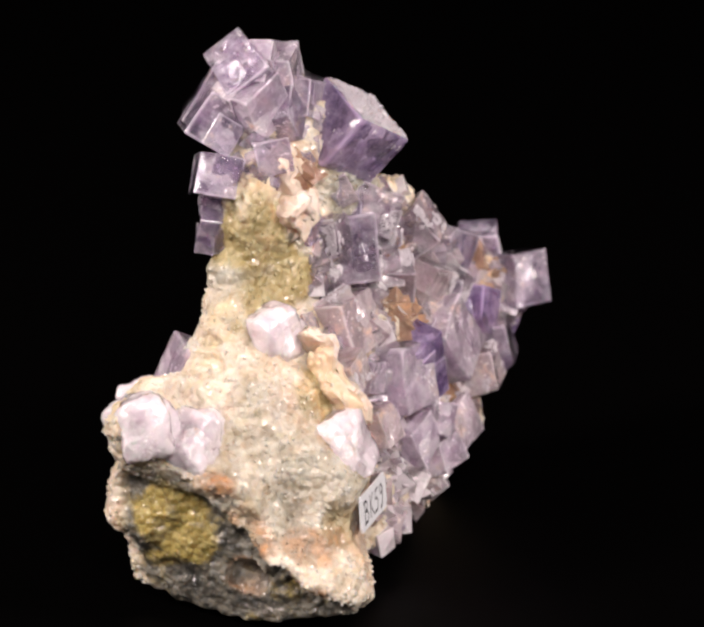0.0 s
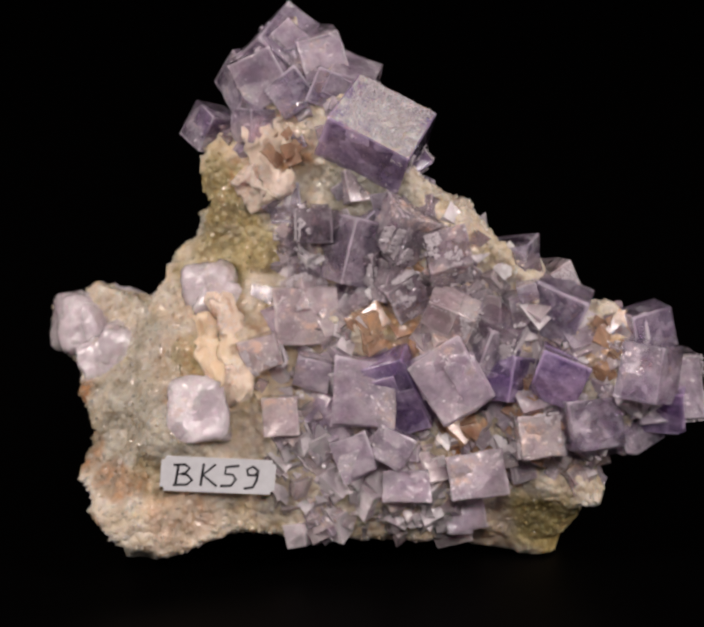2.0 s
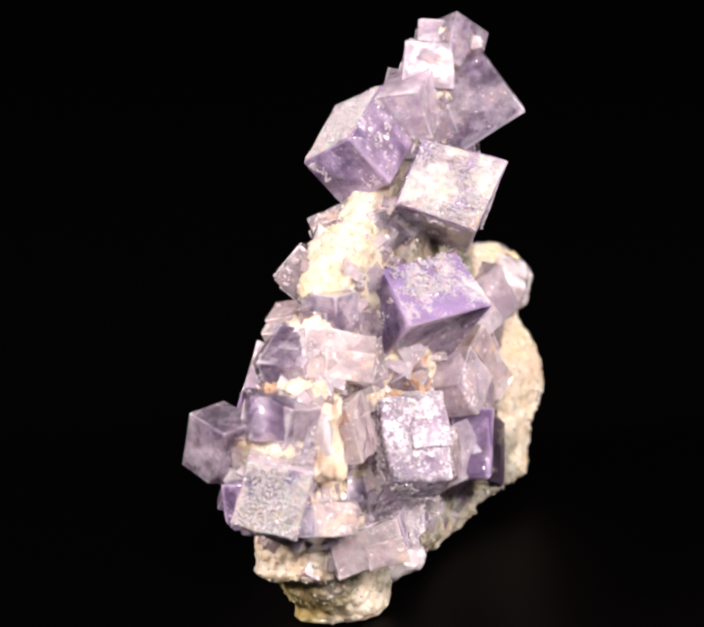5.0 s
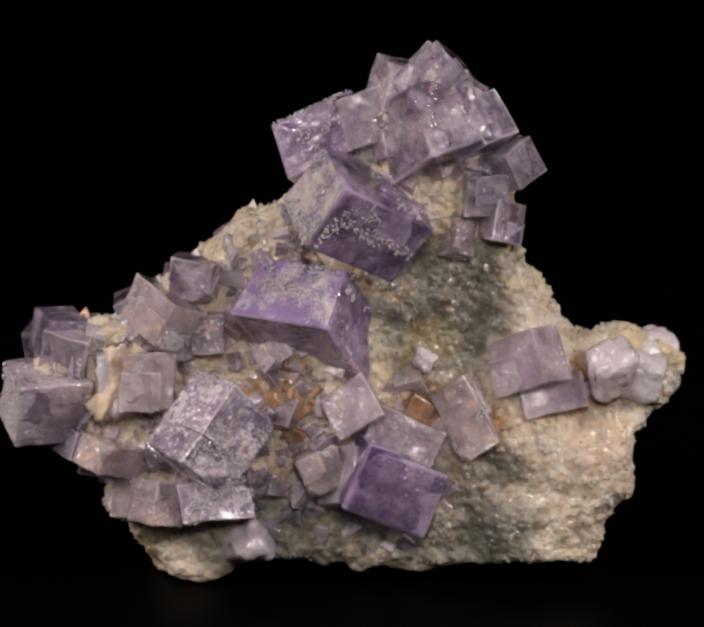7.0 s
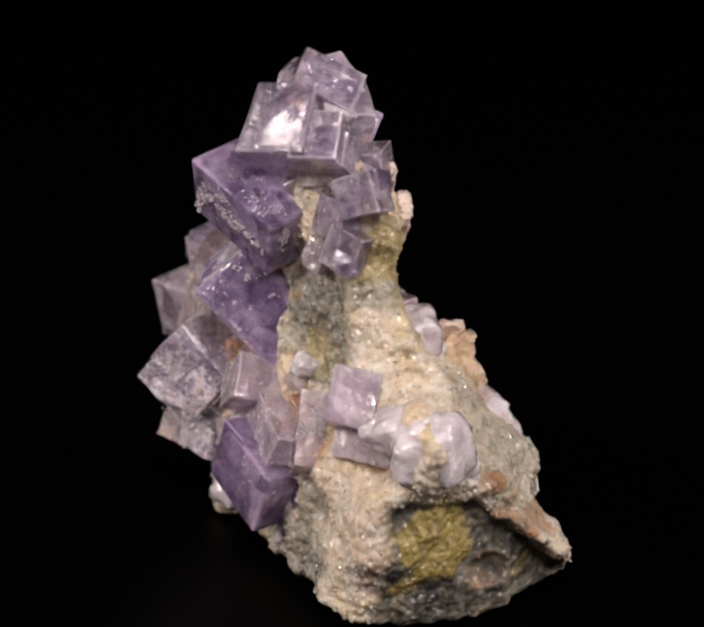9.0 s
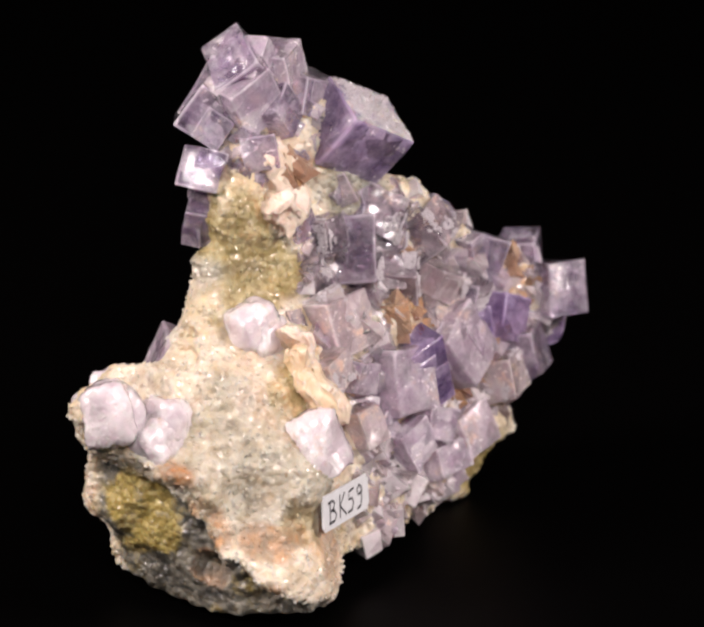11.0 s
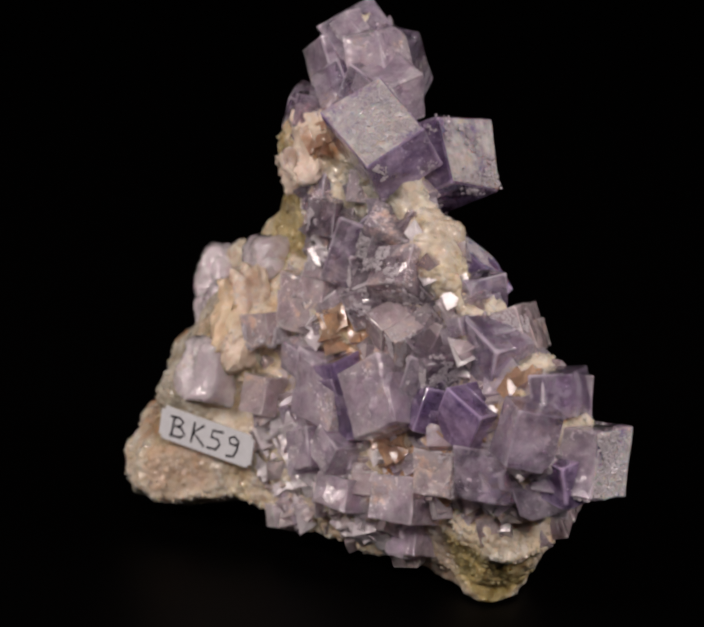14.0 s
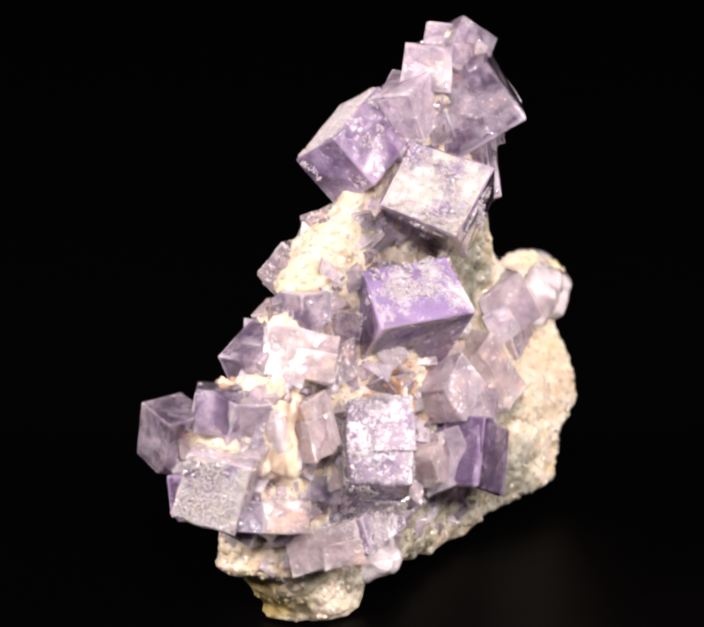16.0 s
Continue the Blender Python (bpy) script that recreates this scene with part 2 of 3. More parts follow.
def plain_material(name, colour, rough, spread_=0.15, scale=900):
    m, nt, p = base_material(name)
    n = noise_of(nt, coords(nt), scale, 4)
    nt.links.new(blend(nt, n, tuple(c * (1 - spread_) for c in colour), tuple(c * (1 + spread_) for c in colour)), p.inputs["Base Color"])
    p.inputs["Roughness"].default_value = rough
    relief(nt, p, n, 0.15, 0.0002)
    return m


ROCK = rock_material()
GRAIN = plain_material("quartz_grain", (0.56, 0.51, 0.54), 0.18, 0.2, 300)
PAPER = plain_material("white_paper", (0.72, 0.72, 0.74), 0.6)
INK = plain_material("black_ink", (0.015, 0.015, 0.018), 0.5)
TABLE = plain_material("black_table_cloth", (0.0006, 0.0005, 0.0005), 0.5, 0.3, 400)
TABLE.node_tree.nodes["Principled BSDF"].inputs["Specular IOR Level"].default_value = 0.03
CLOTH = plain_material("black_cloth", (0.0004, 0.0003, 0.0003), 0.9, 0.3, 400)
CLOTH.node_tree.nodes["Principled BSDF"].inputs["Specular IOR Level"].default_value = 0.02

# ---- parts ----
def part(name, bm, material, parent, label=""):
    mesh = bpy.data.meshes.new(name)
    bm.to_mesh(mesh)
    bm.free()
    for one in material if isinstance(material, (list, tuple)) else [material]:
        mesh.materials.append(one)
    ob = new(name, mesh)
    ob.parent = parent
    if label:
        tagged(ob, label)
    return ob


specimen = tagged(new("mineral_specimen"), "purple fluorite crystals on rough cream quartz rock, turning on black cloth", "mineral")

# ---- the studio: black cloth on table and walls ----
def studio():
    bm = bmesh.new()
    bmesh.ops.create_grid(bm, x_segments=40, y_segments=40, size=1.2)
    floor = new("floor", bpy.data.meshes.new("floor"))
    bm.to_mesh(floor.data)
    bm.free()
    floor.data.materials.append(TABLE)
    tagged(floor, "matt black cloth covering the table", "floor", kind="structure")
    for name, at, size in (("wall_north", (0, 1.21, 0.7), (2.44, 0.02, 1.4)), ("wall_south", (0, -1.21, 0.7), (2.44, 0.02, 1.4)),
                           ("wall_east", (1.21, 0, 0.7), (0.02, 2.4, 1.4)), ("wall_west", (-1.21, 0, 0.7), (0.02, 2.4, 1.4)),
                           ("ceiling", (0, 0, 1.41), (2.44, 2.44, 0.02))):
        bm = bmesh.new()
        bmesh.ops.create_cube(bm, size=1)
        bmesh.ops.scale(bm, vec=size, verts=bm.verts)
        wall = new(name, bpy.data.meshes.new(name))
        bm.to_mesh(wall.data)
        bm.free()
        wall.location = at
        wall.data.materials.append(CLOTH)
        tagged(wall, "plain black cloth backdrop behind the specimen", "wall" if name != "ceiling" else "ceiling", kind="structure")


studio()

# ---- rock ----
OUTLINE = [(-10, 66), (-2, 60), (1, 54.5), (8, 48.5), (12, 44.5), (17.5, 40.5), (24, 35.5), (27, 32), (33, 31),
           (38, 27), (35, 18.5), (28, 12.5), (29, 8), (21.5, 0.4), (13, 1.5), (5, 2.2), (0, 3), (-7, 1.6), (-15, 1.2),
           (-20, 0.9), (-25, 0.7), (-28.5, 2.6), (-32, 12), (-33.5, 19), (-38.3, 25.5), (-36.8, 29), (-33.5, 30.8),
           (-29.5, 29.5), (-26.5, 30.5), (-21.3, 35), (-19.5, 40), (-17.4, 42.6), (-19, 46), (-18.6, 49.5), (-14.5, 54)]
# front and back faces: x, z, depth
FRONT = [(-22, 16, -12.5), (-8, 14, -8), (-24, 3, -14.5), (-17, 25, -6.5), (-18, 38, 3.2), (-27, 6, -15.6), (-34, 27, 6),
         (-38, 26, 7), (-30, 18, -6), (12, 34, -1.5), (17, 38, 0.5), (21, 1, 1.5), (36, 24, -2), (25, 31, 0.5), (0, 28, -5),
         (11, 26, -4.5), (5, 14, -6.5), (22, 18, -3), (0, 43, 1), (-8, 50, 2.5), (-9, 60, 6), (6, 46, 1.5), (-8, 36, -0.5)]
BACK = [(-25, 3, 14), (-16, 30, 8), (-26, 26, 8.5), (-38, 27, 10), (5, 26, 11), (-7, 8, 11.8), (14, 16, 11.5), (21, 29, 7),
        (16, 2, 10), (-6, 38, 9), (-20, 38, 8.5), (-18, 17, 12.5), (-30, 14, 14.5), (25, 10, 8), (36, 26, 5), (-11, 46, 10),
        (-10, 62, 12), (6, 46, 6), (17, 38, 4.5), (-19, 48, 8), (1, 14, 11.5)]


def spread(pts, x, z):
    """Depth at x, z between the given depths, weighted by nearness."""
    num = den = 0.0
    for px, pz, d in pts:
        w = ((x - px) ** 2 + (z - pz) ** 2 + 1.0) ** -1.6
        num, den = num + w * d, den + w
    return num / den


def polygon_distance(x, z):
    """Signed distance to the outline in the x, z plane, inside negative."""
    best, inside = np.full(np.broadcast(x, z).shape, 1e9), np.zeros(np.broadcast(x, z).shape, bool)
    for (ax, az), (bx, bz) in zip(OUTLINE, OUTLINE[1:] + OUTLINE[:1]):
        ex, ez = bx - ax, bz - az
        k = np.clip(((x - ax) * ex + (z - az) * ez) / (ex * ex + ez * ez), 0, 1)
        best = np.minimum(best, (x - ax - k * ex) ** 2 + (z - az - k * ez) ** 2)
        if ez:
            inside ^= ((az > z) != (bz > z)) & (x < ax + (z - az) / ez * ex)
    return np.where(inside, -1, 1) * np.sqrt(best)


def lattice(x, y, z, size, seed):
    """Smooth value noise, -1 to 1."""
    table = np.random.RandomState(seed).uniform(-1, 1, (32, 32, 32))
    x, y, z = x / size + 100, y / size + 100, z / size + 100
    i, j, k = (np.floor(a).astype(int) for a in (x, y, z))
    u, v, w = ((lambda f: f * f * (3 - 2 * f))(a - np.floor(a)) for a in (x, y, z))
    out = 0
    for a in (0, 1):
        for b in (0, 1):
            for c in (0, 1):
                out = out + table[(i + a) % 32, (j + b) % 32, (k + c) % 32] * \
                    (u if a else 1 - u) * (v if b else 1 - v) * (w if c else 1 - w)
    return out


def below_crust(x, y, z):
    """1 under the slanting edge of the crust on the broken end, 0 above it."""
    wob = 1.2 * lattice(x, y, z, 2.5, 11)
    return np.clip((np.minimum(19.3, 18.4 + 0.83 * y) + wob - z) / 0.9, 0, 1) * np.clip((12.3 - y) / 1.2, 0, 1)


def broken_plane(y, z):
    return -30.2 - 0.24 * y - 0.15 * (z - 8)


def broken_face(x, y, z):
    """How far a place lies on the broken end face below the crust, 0 to 1."""
    return below_crust(x, y, z) * np.clip((broken_plane(y, z) + 4.2 - x) / 1.5, 0, 1)


def rock_field(x, y, z):
    """Below zero inside the rock."""
    wx = x + 1.1 * lattice(x, 0.0 * x, z, 6, 1) + 0.6 * lattice(x, 0.0 * x, z, 2.2, 2)
    wz = z + 1.1 * lattice(x, 0.0 * x, z, 6, 3) + 0.6 * lattice(x, 0.0 * x, z, 2.2, 4)
    edge = polygon_distance(wx, wz)
    front, back = spread(FRONT, wx, wz), spread(BACK, wx, wz)
    slab = np.abs(y - (front + back) / 2) - (back - front) / 2
    r = 2.0
    d = np.where((slab > -r) & (edge > -r), np.hypot(np.maximum(slab + r, 0), np.maximum(edge + r, 0)) - r, np.maximum(slab, edge))
    bare = broken_face(x, y, z)
    calm = 1 - 0.7 * bare
    d = d + calm * (1.3 * lattice(x, y, z, 4.5, 5) + 0.7 * np.abs(lattice(x, y, z, 2.4, 6))) + 0.32 * lattice(x, y, z, 1.0, 7) + 0.25 * lattice(x, y, z, 0.6, 9) - 0.75
    # rusty hole in the broken face
    d = np.maximum(d, 2.4 - np.sqrt((x + 29.5) ** 2 + 0.7 * (y + 3.2) ** 2 + (z - 7.2) ** 2))
    floor = 0.3 + np.clip((-x - 8) / 12, 0, 1) * (0.7 + 0.012 * y * y) + np.clip((20 - np.abs(x + 1)) / 8, 0, 1) * (1.2 + 0.3 * np.clip(2 - y, 0, 12))
    d = np.maximum(d, (broken_plane(y, z) + 0.8 * lattice(x, y, z, 3.0, 14) + 0.4 * lattice(x, y, z, 1.1, 15) - x) * below_crust(x, y, z) - 4 * (1 - below_crust(x, y, z)))
    return np.maximum(d, floor - z + 0.3 * lattice(x, y, z, 1.5, 8))


# colour zones: which channel (0 rust, 1 grey-green, 2 ochre), place, radius, strength
ZONES = [(1, -24, -8, 20, 7, 0.4), (1, -16, 4, 42, 8, 0.8), (2, -17, 4, 45, 6, 0.8), (1, -10, 9, 34, 7, 0.9), (1, -6, 9, 42, 6, 0.8), (1, -8, 11, 7, 7, 0.8), (1, 2, 2, 45, 7, 0.8), (1, 6, 11, 6, 7, 0.8),
         (2, 24, 2, 6, 7, 1.0), (2, -17, 2, 37, 6, 0.8), (2, -8, 9, 30, 4, 0.6)]
ZONES += [(2, -32, 6, 13, 7, 1.0), (0, -30, -3, 6, 4, 1.0), (0, -28, -11, 12, 3, 0.6), (0, 15, -4, 16, 4, 1.0), (0, 20, -4, 14, 3, 1.0),
          (0, 5, -2, 33, 5, 0.7), (0, 10, 11, 24, 5, 1.0), (0, -17, 11, 20, 4, 0.9), (0, -28, 9, 25, 4, 0.9), (0, -8, 1, 51, 3, 0.9)]
ZONES += [(2, -17, -7, 26, 4, 0.8), (2, 5, -3, 31, 4, 0.8), (0, 30, 0, 28, 4, 0.7), (0, -20, -11, 8, 6, 0.45), (0, -8, 11, 23, 3, 0.9)]
ZONES += [(1, -28, -6, 25, 9, 0.5), (1, -23, -9, 17, 9, 0.55), (1, -30, -4, 17, 7, 0.5), (0, -36, -2, 21, 4, 0.9), (0, -34, -5, 13, 4, 0.8), (0, -31, -8, 7, 4, 0.8),
          (0, -25, -11, 11, 3, 0.7), (0, -12, 8, 18, 3, 0.8), (1, -10, 9, 34, 10, 1.0), (1, -12, 12, 9, 6, 0.7), (1, 24, 6, 8, 6, 0.8), (0, 24, -3, 20, 4, 1.0), (0, 8, -6, 31, 4, 1.0)]


ZONES += [(1, -16, 12, 6, 8, 0.9), (1, -2, 12, 11, 8, 0.9), (1, 14, 11, 7, 8, 0.8), (1, -15, 11, 14, 6, 0.8), (2, -12, 3, 39, 5, 0.9), (1, -20, -8, 23, 6, 0.5),
          (2, -20, -8, 28, 5, 0.6), (2, -23, -11, 13, 4, 0.5), (0, 5, -3, 30.5, 3, 0.8), (0, -29, -11, 6, 3, 0.7)]


def surface(field, low, high, step):
    """Closed surface of a field by surface nets: vertices and quads."""
    n = [int((b - a) / step) + 2 for a, b in zip(low, high)]
    axes = [low[i] + step * np.arange(n[i]) for i in range(3)]
    d = field(*np.meshgrid(*axes, indexing="ij", sparse=True))
    s = d < 0
    total, count = np.zeros((*[k - 1 for k in n], 3)), np.zeros([k - 1 for k in n])
    corners = [(a, b, c) for a in (0, 1) for b in (0, 1) for c in (0, 1)]

    def cut(a, m):
        return a[m[0]:m[0] + n[0] - 1, m[1]:m[1] + n[1] - 1, m[2]:m[2] + n[2] - 1]

    for p in corners:
        for axis in range(3):
            if p[axis]:
                continue
            q = list(p)
            q[axis] = 1
            dp, dq = cut(d, p), cut(d, q)
            cross = cut(s, p) != cut(s, q)
            k = np.where(cross, dp / np.where(cross, dp - dq, 1), 0)
            for i in range(3):
                total[..., i] += np.where(cross, p[i] + (k if i == axis else 0), 0)
            count += cross
    ids = np.full(count.shape, -1)
    used = count > 0
    ids[used] = np.arange(used.sum())
    where = np.argwhere(used)
    verts = np.array(low) + step * (where + total[used] / count[used][:, None])
    quads = []
    for axis in range(3):
        u, v = (axis + 1) % 3, (axis + 2) % 3
        a = [slice(1, k - 1) for k in n]
        a[axis] = slice(0, n[axis] - 1)
        b = list(a)
        b[axis] = slice(1, n[axis])
        s0, s1 = s[tuple(a)], s[tuple(b)]
        for sign, mask in ((1, s0 & ~s1), (-1, ~s0 & s1)):
            at = np.argwhere(mask)
            at[:, u] += 1
            at[:, v] += 1
            q = []
            for du, dv in ((0, 0), (-1, 0), (-1, -1), (0, -1)):
                c = at.copy()
                c[:, u] += du
                c[:, v] += dv
                q.append(ids[c[:, 0], c[:, 1], c[:, 2]])
            q = np.stack(q, 1)
            quads.append(q if sign > 0 else q[:, ::-1])
    return verts, np.concatenate(quads)


def paint_zones(mesh, verts):
    """Mineral zones as vertex colours: rust, grey-green, ochre, and the broken face as alpha."""
    mask = np.zeros((len(verts), 4), np.float32)
    wob = 1.6 * lattice(verts[:, 0], verts[:, 1], verts[:, 2], 2.5, 11)
    for channel, x, y, z, r, strength in ZONES:
        away = np.sqrt(((verts - np.array((x, y, z))) ** 2).sum(1)) + wob
        mask[:, channel] = np.maximum(mask[:, channel], strength * np.clip((r - away) / (0.35 * r), 0, 1))
    hole = np.sqrt(((verts - np.array((-30, -3.2, 7.2))) ** 2).sum(1))
    mask[:, 3] = broken_face(*verts.T) * np.clip((hole - 2.2) / 0.8, 0, 1)
    layer = mesh.color_attributes.new("zones", "FLOAT_COLOR", "POINT")
    layer.data.foreach_set("color", mask.ravel())


def rock():
    verts, quads = surface(rock_field, (-46, -22, -1.5), (44, 22, 70), 0.45)
    mesh = bpy.data.meshes.new("matrix_rock")
    mesh.from_pydata((verts * MM).tolist(), [], quads.tolist())
    paint_zones(mesh, verts)
    mesh.materials.append(ROCK)
    mesh.polygons.foreach_set("use_smooth", [True] * len(mesh.polygons))
    ob = new("matrix_rock", mesh)
    ob.parent = specimen
    tagged(ob, "rough sugary quartz matrix, cream and grey-green with rust stains")
    return verts


ROCK_POINTS = rock()


# ---- crystals ----
def blocks(name, pts, size, rng, material, parent, label=""):
    """Tiny turned blocks, one at each point, joined."""
    cube = np.array([(a, b, c) for a in (-1, 1) for b in (-1, 1) for c in (-1, 1)]) * 0.5
    faces = np.array([(0, 1, 3, 2), (4, 6, 7, 5), (0, 4, 5, 1), (2, 3, 7, 6), (0, 2, 6, 4), (1, 5, 7, 3)])
    spin, _ = np.linalg.qr(rng.normal(size=(len(pts), 3, 3)))
    verts = (pts[:, None, :] + np.einsum("nij,kj->nki", spin, cube) * size[:, None, None]).reshape(-1, 3)
    quads = (np.arange(len(pts)) * 8)[:, None, None] + faces[None]
    mesh = bpy.data.meshes.new(name)
    mesh.from_pydata((verts * MM).tolist(), [], quads.reshape(-1, 4).tolist())
    mesh.materials.append(material)
    ob = new(name, mesh)
    ob.parent = parent
    tagged(ob, label, kind="stuff")
    return mesh, verts


def sugar_crust(ob, size, sides, share, seed):
    """Sugary quartz grains in patches on some faces of a crystal: sides are (axis, sign)."""
    rng = np.random.RandomState(seed)
    found = []
    for axis, sign in sides:
        p = rng.uniform(-0.44, 0.44, (900, 3)) * np.array(size)
        p[:, axis] = sign * 0.5 * size[axis] * 0.985
        patch = lattice(*(p + 7.3 * seed).T, 2.6, 21) + 0.6 * lattice(*(p + 3.1 * seed).T, 0.9, 22)
        found.append(p[patch > 0.9 - 1.6 * share])
    pts = np.concatenate(found)
    blocks("sugar_crust", pts, rng.uniform(0.08, 0.25, len(pts)), rng, GRAIN, ob, "white sugary quartz grains")


def crystal(kind, at, size, turn, druse_axis=0, druse_share=1.0, grow=True):
    """One cubic crystal with worn edges; druse_axis: a face (1 x, 2 y, 3 z, negative: the other side) crusted white."""
    bm = bmesh.new()
    bmesh.ops.create_cube(bm, size=1)
    bmesh.ops.scale(bm, vec=[s * MM for s in size], verts=bm.verts)
    for v in bm.verts:
        v.co *= random.uniform(0.90, 1.05)
    soft = kind in ("milky", "cream", "honey")
    if soft:
        bmesh.ops.subdivide_edges(bm, edges=bm.edges[:], cuts=11, use_grid_fill=True)
        half, r = [s * MM / 2 for s in size], (0.26 if kind == "milky" else 0.17) * min(size) * MM
        rough = 1.25 if kind in ("cream", "honey") else 0.62
        for v in bm.verts:
            core = Vector([max(-h + r, min(h - r, c)) for c, h in zip(v.co, half)])
            v.co = core + (v.co - core).normalized() * r
            q = v.co * 700 + Vector(at)
            v.co += (noise.noise_vector(q * 0.4) * rough + noise.noise_vector(q * 1.3) * rough * 0.5 + noise.noise_vector(q * 3.0) * rough * 0.3) * MM
    else:
        # a chipped corner or two, worn edges, then faces a little uneven with low growth steps
        for k in range(0 if druse_axis else random.choice((0, 1, 1, 2))):
            way = Vector([random.choice((-1, 1)) * random.uniform(0.7, 1.3) / q for q in size]).normalized()
            far = max(v.co.dot(way) for v in bm.verts)
            cut = bmesh.ops.bisect_plane(bm, geom=bm.verts[:] + bm.edges[:] + bm.faces[:], plane_co=way * (far - random.uniform(0.06, 0.22) * min(size) * MM), plane_no=way, clear_outer=True)
            bmesh.ops.contextual_create(bm, geom=[e for e in cut["geom_cut"] if isinstance(e, bmesh.types.BMEdge)])
        bmesh.ops.bevel(bm, geom=bm.edges[:], offset=0.022 * min(size) * MM, segments=1, affect="EDGES")
        wide = [f for f in bm.faces if f.calc_area() > 0.3 * (min(size) * MM) ** 2]
        if min(size) > 5:
            for f in wide:
                if random.random() < 0.5:
                    bmesh.ops.inset_individual(bm, faces=[f], thickness=random.uniform(0.04, 0.22) * min(size) * MM, depth=random.choice((-0.10, 0.08, 0.14)) * MM)
        bmesh.ops.triangulate(bm, faces=[f for f in bm.faces if len(f.verts) > 4])
        bmesh.ops.subdivide_edges(bm, edges=[e for e in bm.edges if e.calc_length() > 0.3 * min(size) * MM], cuts=4, use_grid_fill=True)
        uneven = 0.05 if kind in ("deep", "clear") else 0.13
        for v in bm.verts:
            q = v.co * 450 + Vector(at)
            v.co += (noise.noise_vector(q * 0.5) * uneven * 2 + noise.noise_vector(q * 1.7) * uneven) * MM
    bm.normal_update()
    if druse_axis:
        axis, sign = abs(druse_axis) - 1, 1 if druse_axis > 0 else -1
        for f in bm.faces:
            if f.normal[axis] * sign > 0.8:
                f.material_index = 1
    bm.normal_update()
    if soft:
        for f in bm.faces:
            f.smooth = True
    ob = part("crystal", bm, [FLUORITE[kind], DRUSE if druse_share > 0.5 else SPARSE_DRUSE], specimen)
    ob.matrix_local = pose(*[c * MM for c in at], *turn)
    if druse_axis:
        sugar_crust(ob, size, [(abs(druse_axis) - 1, 1 if druse_axis > 0 else -1)], druse_share, int(at[0] * 7 + at[2] * 3) % 97)
        sugar_crust(ob, size, [(a, b) for a in range(3) for b in (-1, 1)], 0.22, int(at[0] * 5 + at[2]) % 97)
    elif kind in ("sugar", "smoky", "pink") and min(size) > 4.2:
        sugar_crust(ob, size, [(a, b) for a in range(3) for b in (-1, 1)], 0.40 if kind == "sugar" else 0.25, int(at[0] * 5 + at[2]) % 97)
    # stepped parallel growth on the larger crystals
    if min(size) > 4 and not soft and grow and not druse_axis:
        spin = Euler([radians(a) for a in turn]).to_matrix()
        for _ in range(random.choice((0, 1, 1, 2))):
            less = [s * random.uniform(0.5, 0.78) for s in size]
            shift = Vector([random.choice((-1, 1)) * (0.5 * (s - q) + random.uniform(-0.2, 0.3)) for s, q in zip(size, less)])
            crystal(kind, Vector(at) + spin @ shift, less, [a + random.uniform(-3, 3) for a in turn], grow=False)
    return ob


crystal('deep', (2.8, 2.3, 53.7), (11.3, 8.7, 7.7), (34, 25, -5), druse_axis=3)
crystal('clear', (-18.6, 7.8, 52.1), (5.2, 5.2, 5.2), (104, 20, 44))
crystal('smoky', (6.2, 0.7, 42.5), (6.0, 6.0, 6.0), (112, 19, 39))
crystal('smoky', (1.6, 0.2, 37.1), (4.5, 4.5, 4.5), (93, -6, -18))
crystal('smoky', (6.3, -2.1, 34.7), (5.0, 5.0, 5.0), (89, -24, 34))
crystal('smoky', (12.0, -1.9, 39.5), (5.5, 5.5, 5.5), (50, -11, 16))
crystal('smoky', (-5.0, 0.7, 42.4), (4.5, 4.5, 4.5), (82, -1, 13))
crystal('pink', (12.6, -2.7, 32.6), (6.0, 5.0, 6.0), (108, 21, 0))
crystal('pale', (12.9, -5.3, 24.8), (7.6, 9.0, 7.0), (74, -31, 13))
crystal('pale', (2.5, -4.8, 23.1), (8.0, 8.5, 7.0), (80, 3, 1))
crystal('pink', (-5.0, -1.7, 31.6), (8.0, 7.0, 6.0), (77, -5, 3))
crystal('deep', (25.6, -2.1, 24.9), (6.2, 6.0, 6.0), (85, 22, 5))
crystal('clear', (29.6, -2.5, 19.2), (7.0, 6.5, 7.0), (75, -3, 24))
crystal('pale', (38.1, 3.5, 22.2), (9.0, 8.5, 8.0), (76, -3, 18), druse_axis=1)
crystal('clear', (36.2, 2.5, 30.2), (5.5, 5.5, 5.5), (86, -11, 27))
crystal('clear', (30.9, 3.0, 14.6), (6.0, 3.0, 5.0), (72, -14, 6))
crystal('milky', (-17.9, 0.7, 33.7), (6.5, 6.0, 6.0), (76, -15, -15))
crystal('milky', (-17.7, -9.4, 21.1), (7.5, 8.0, 5.0), (67, -4, 3))
crystal('pink', (-7.6, -8.2, 20.4), (4.5, 5.0, 4.0), (72, -5, 3))
crystal('milky', (-34.8, 8.0, 25.8), (6.5, 6.5, 8.0), (87, -19, -14))
crystal('milky', (-35.8, 6.6, 26.2), (6.8, 7.6, 6.0), (80, 10, 30))
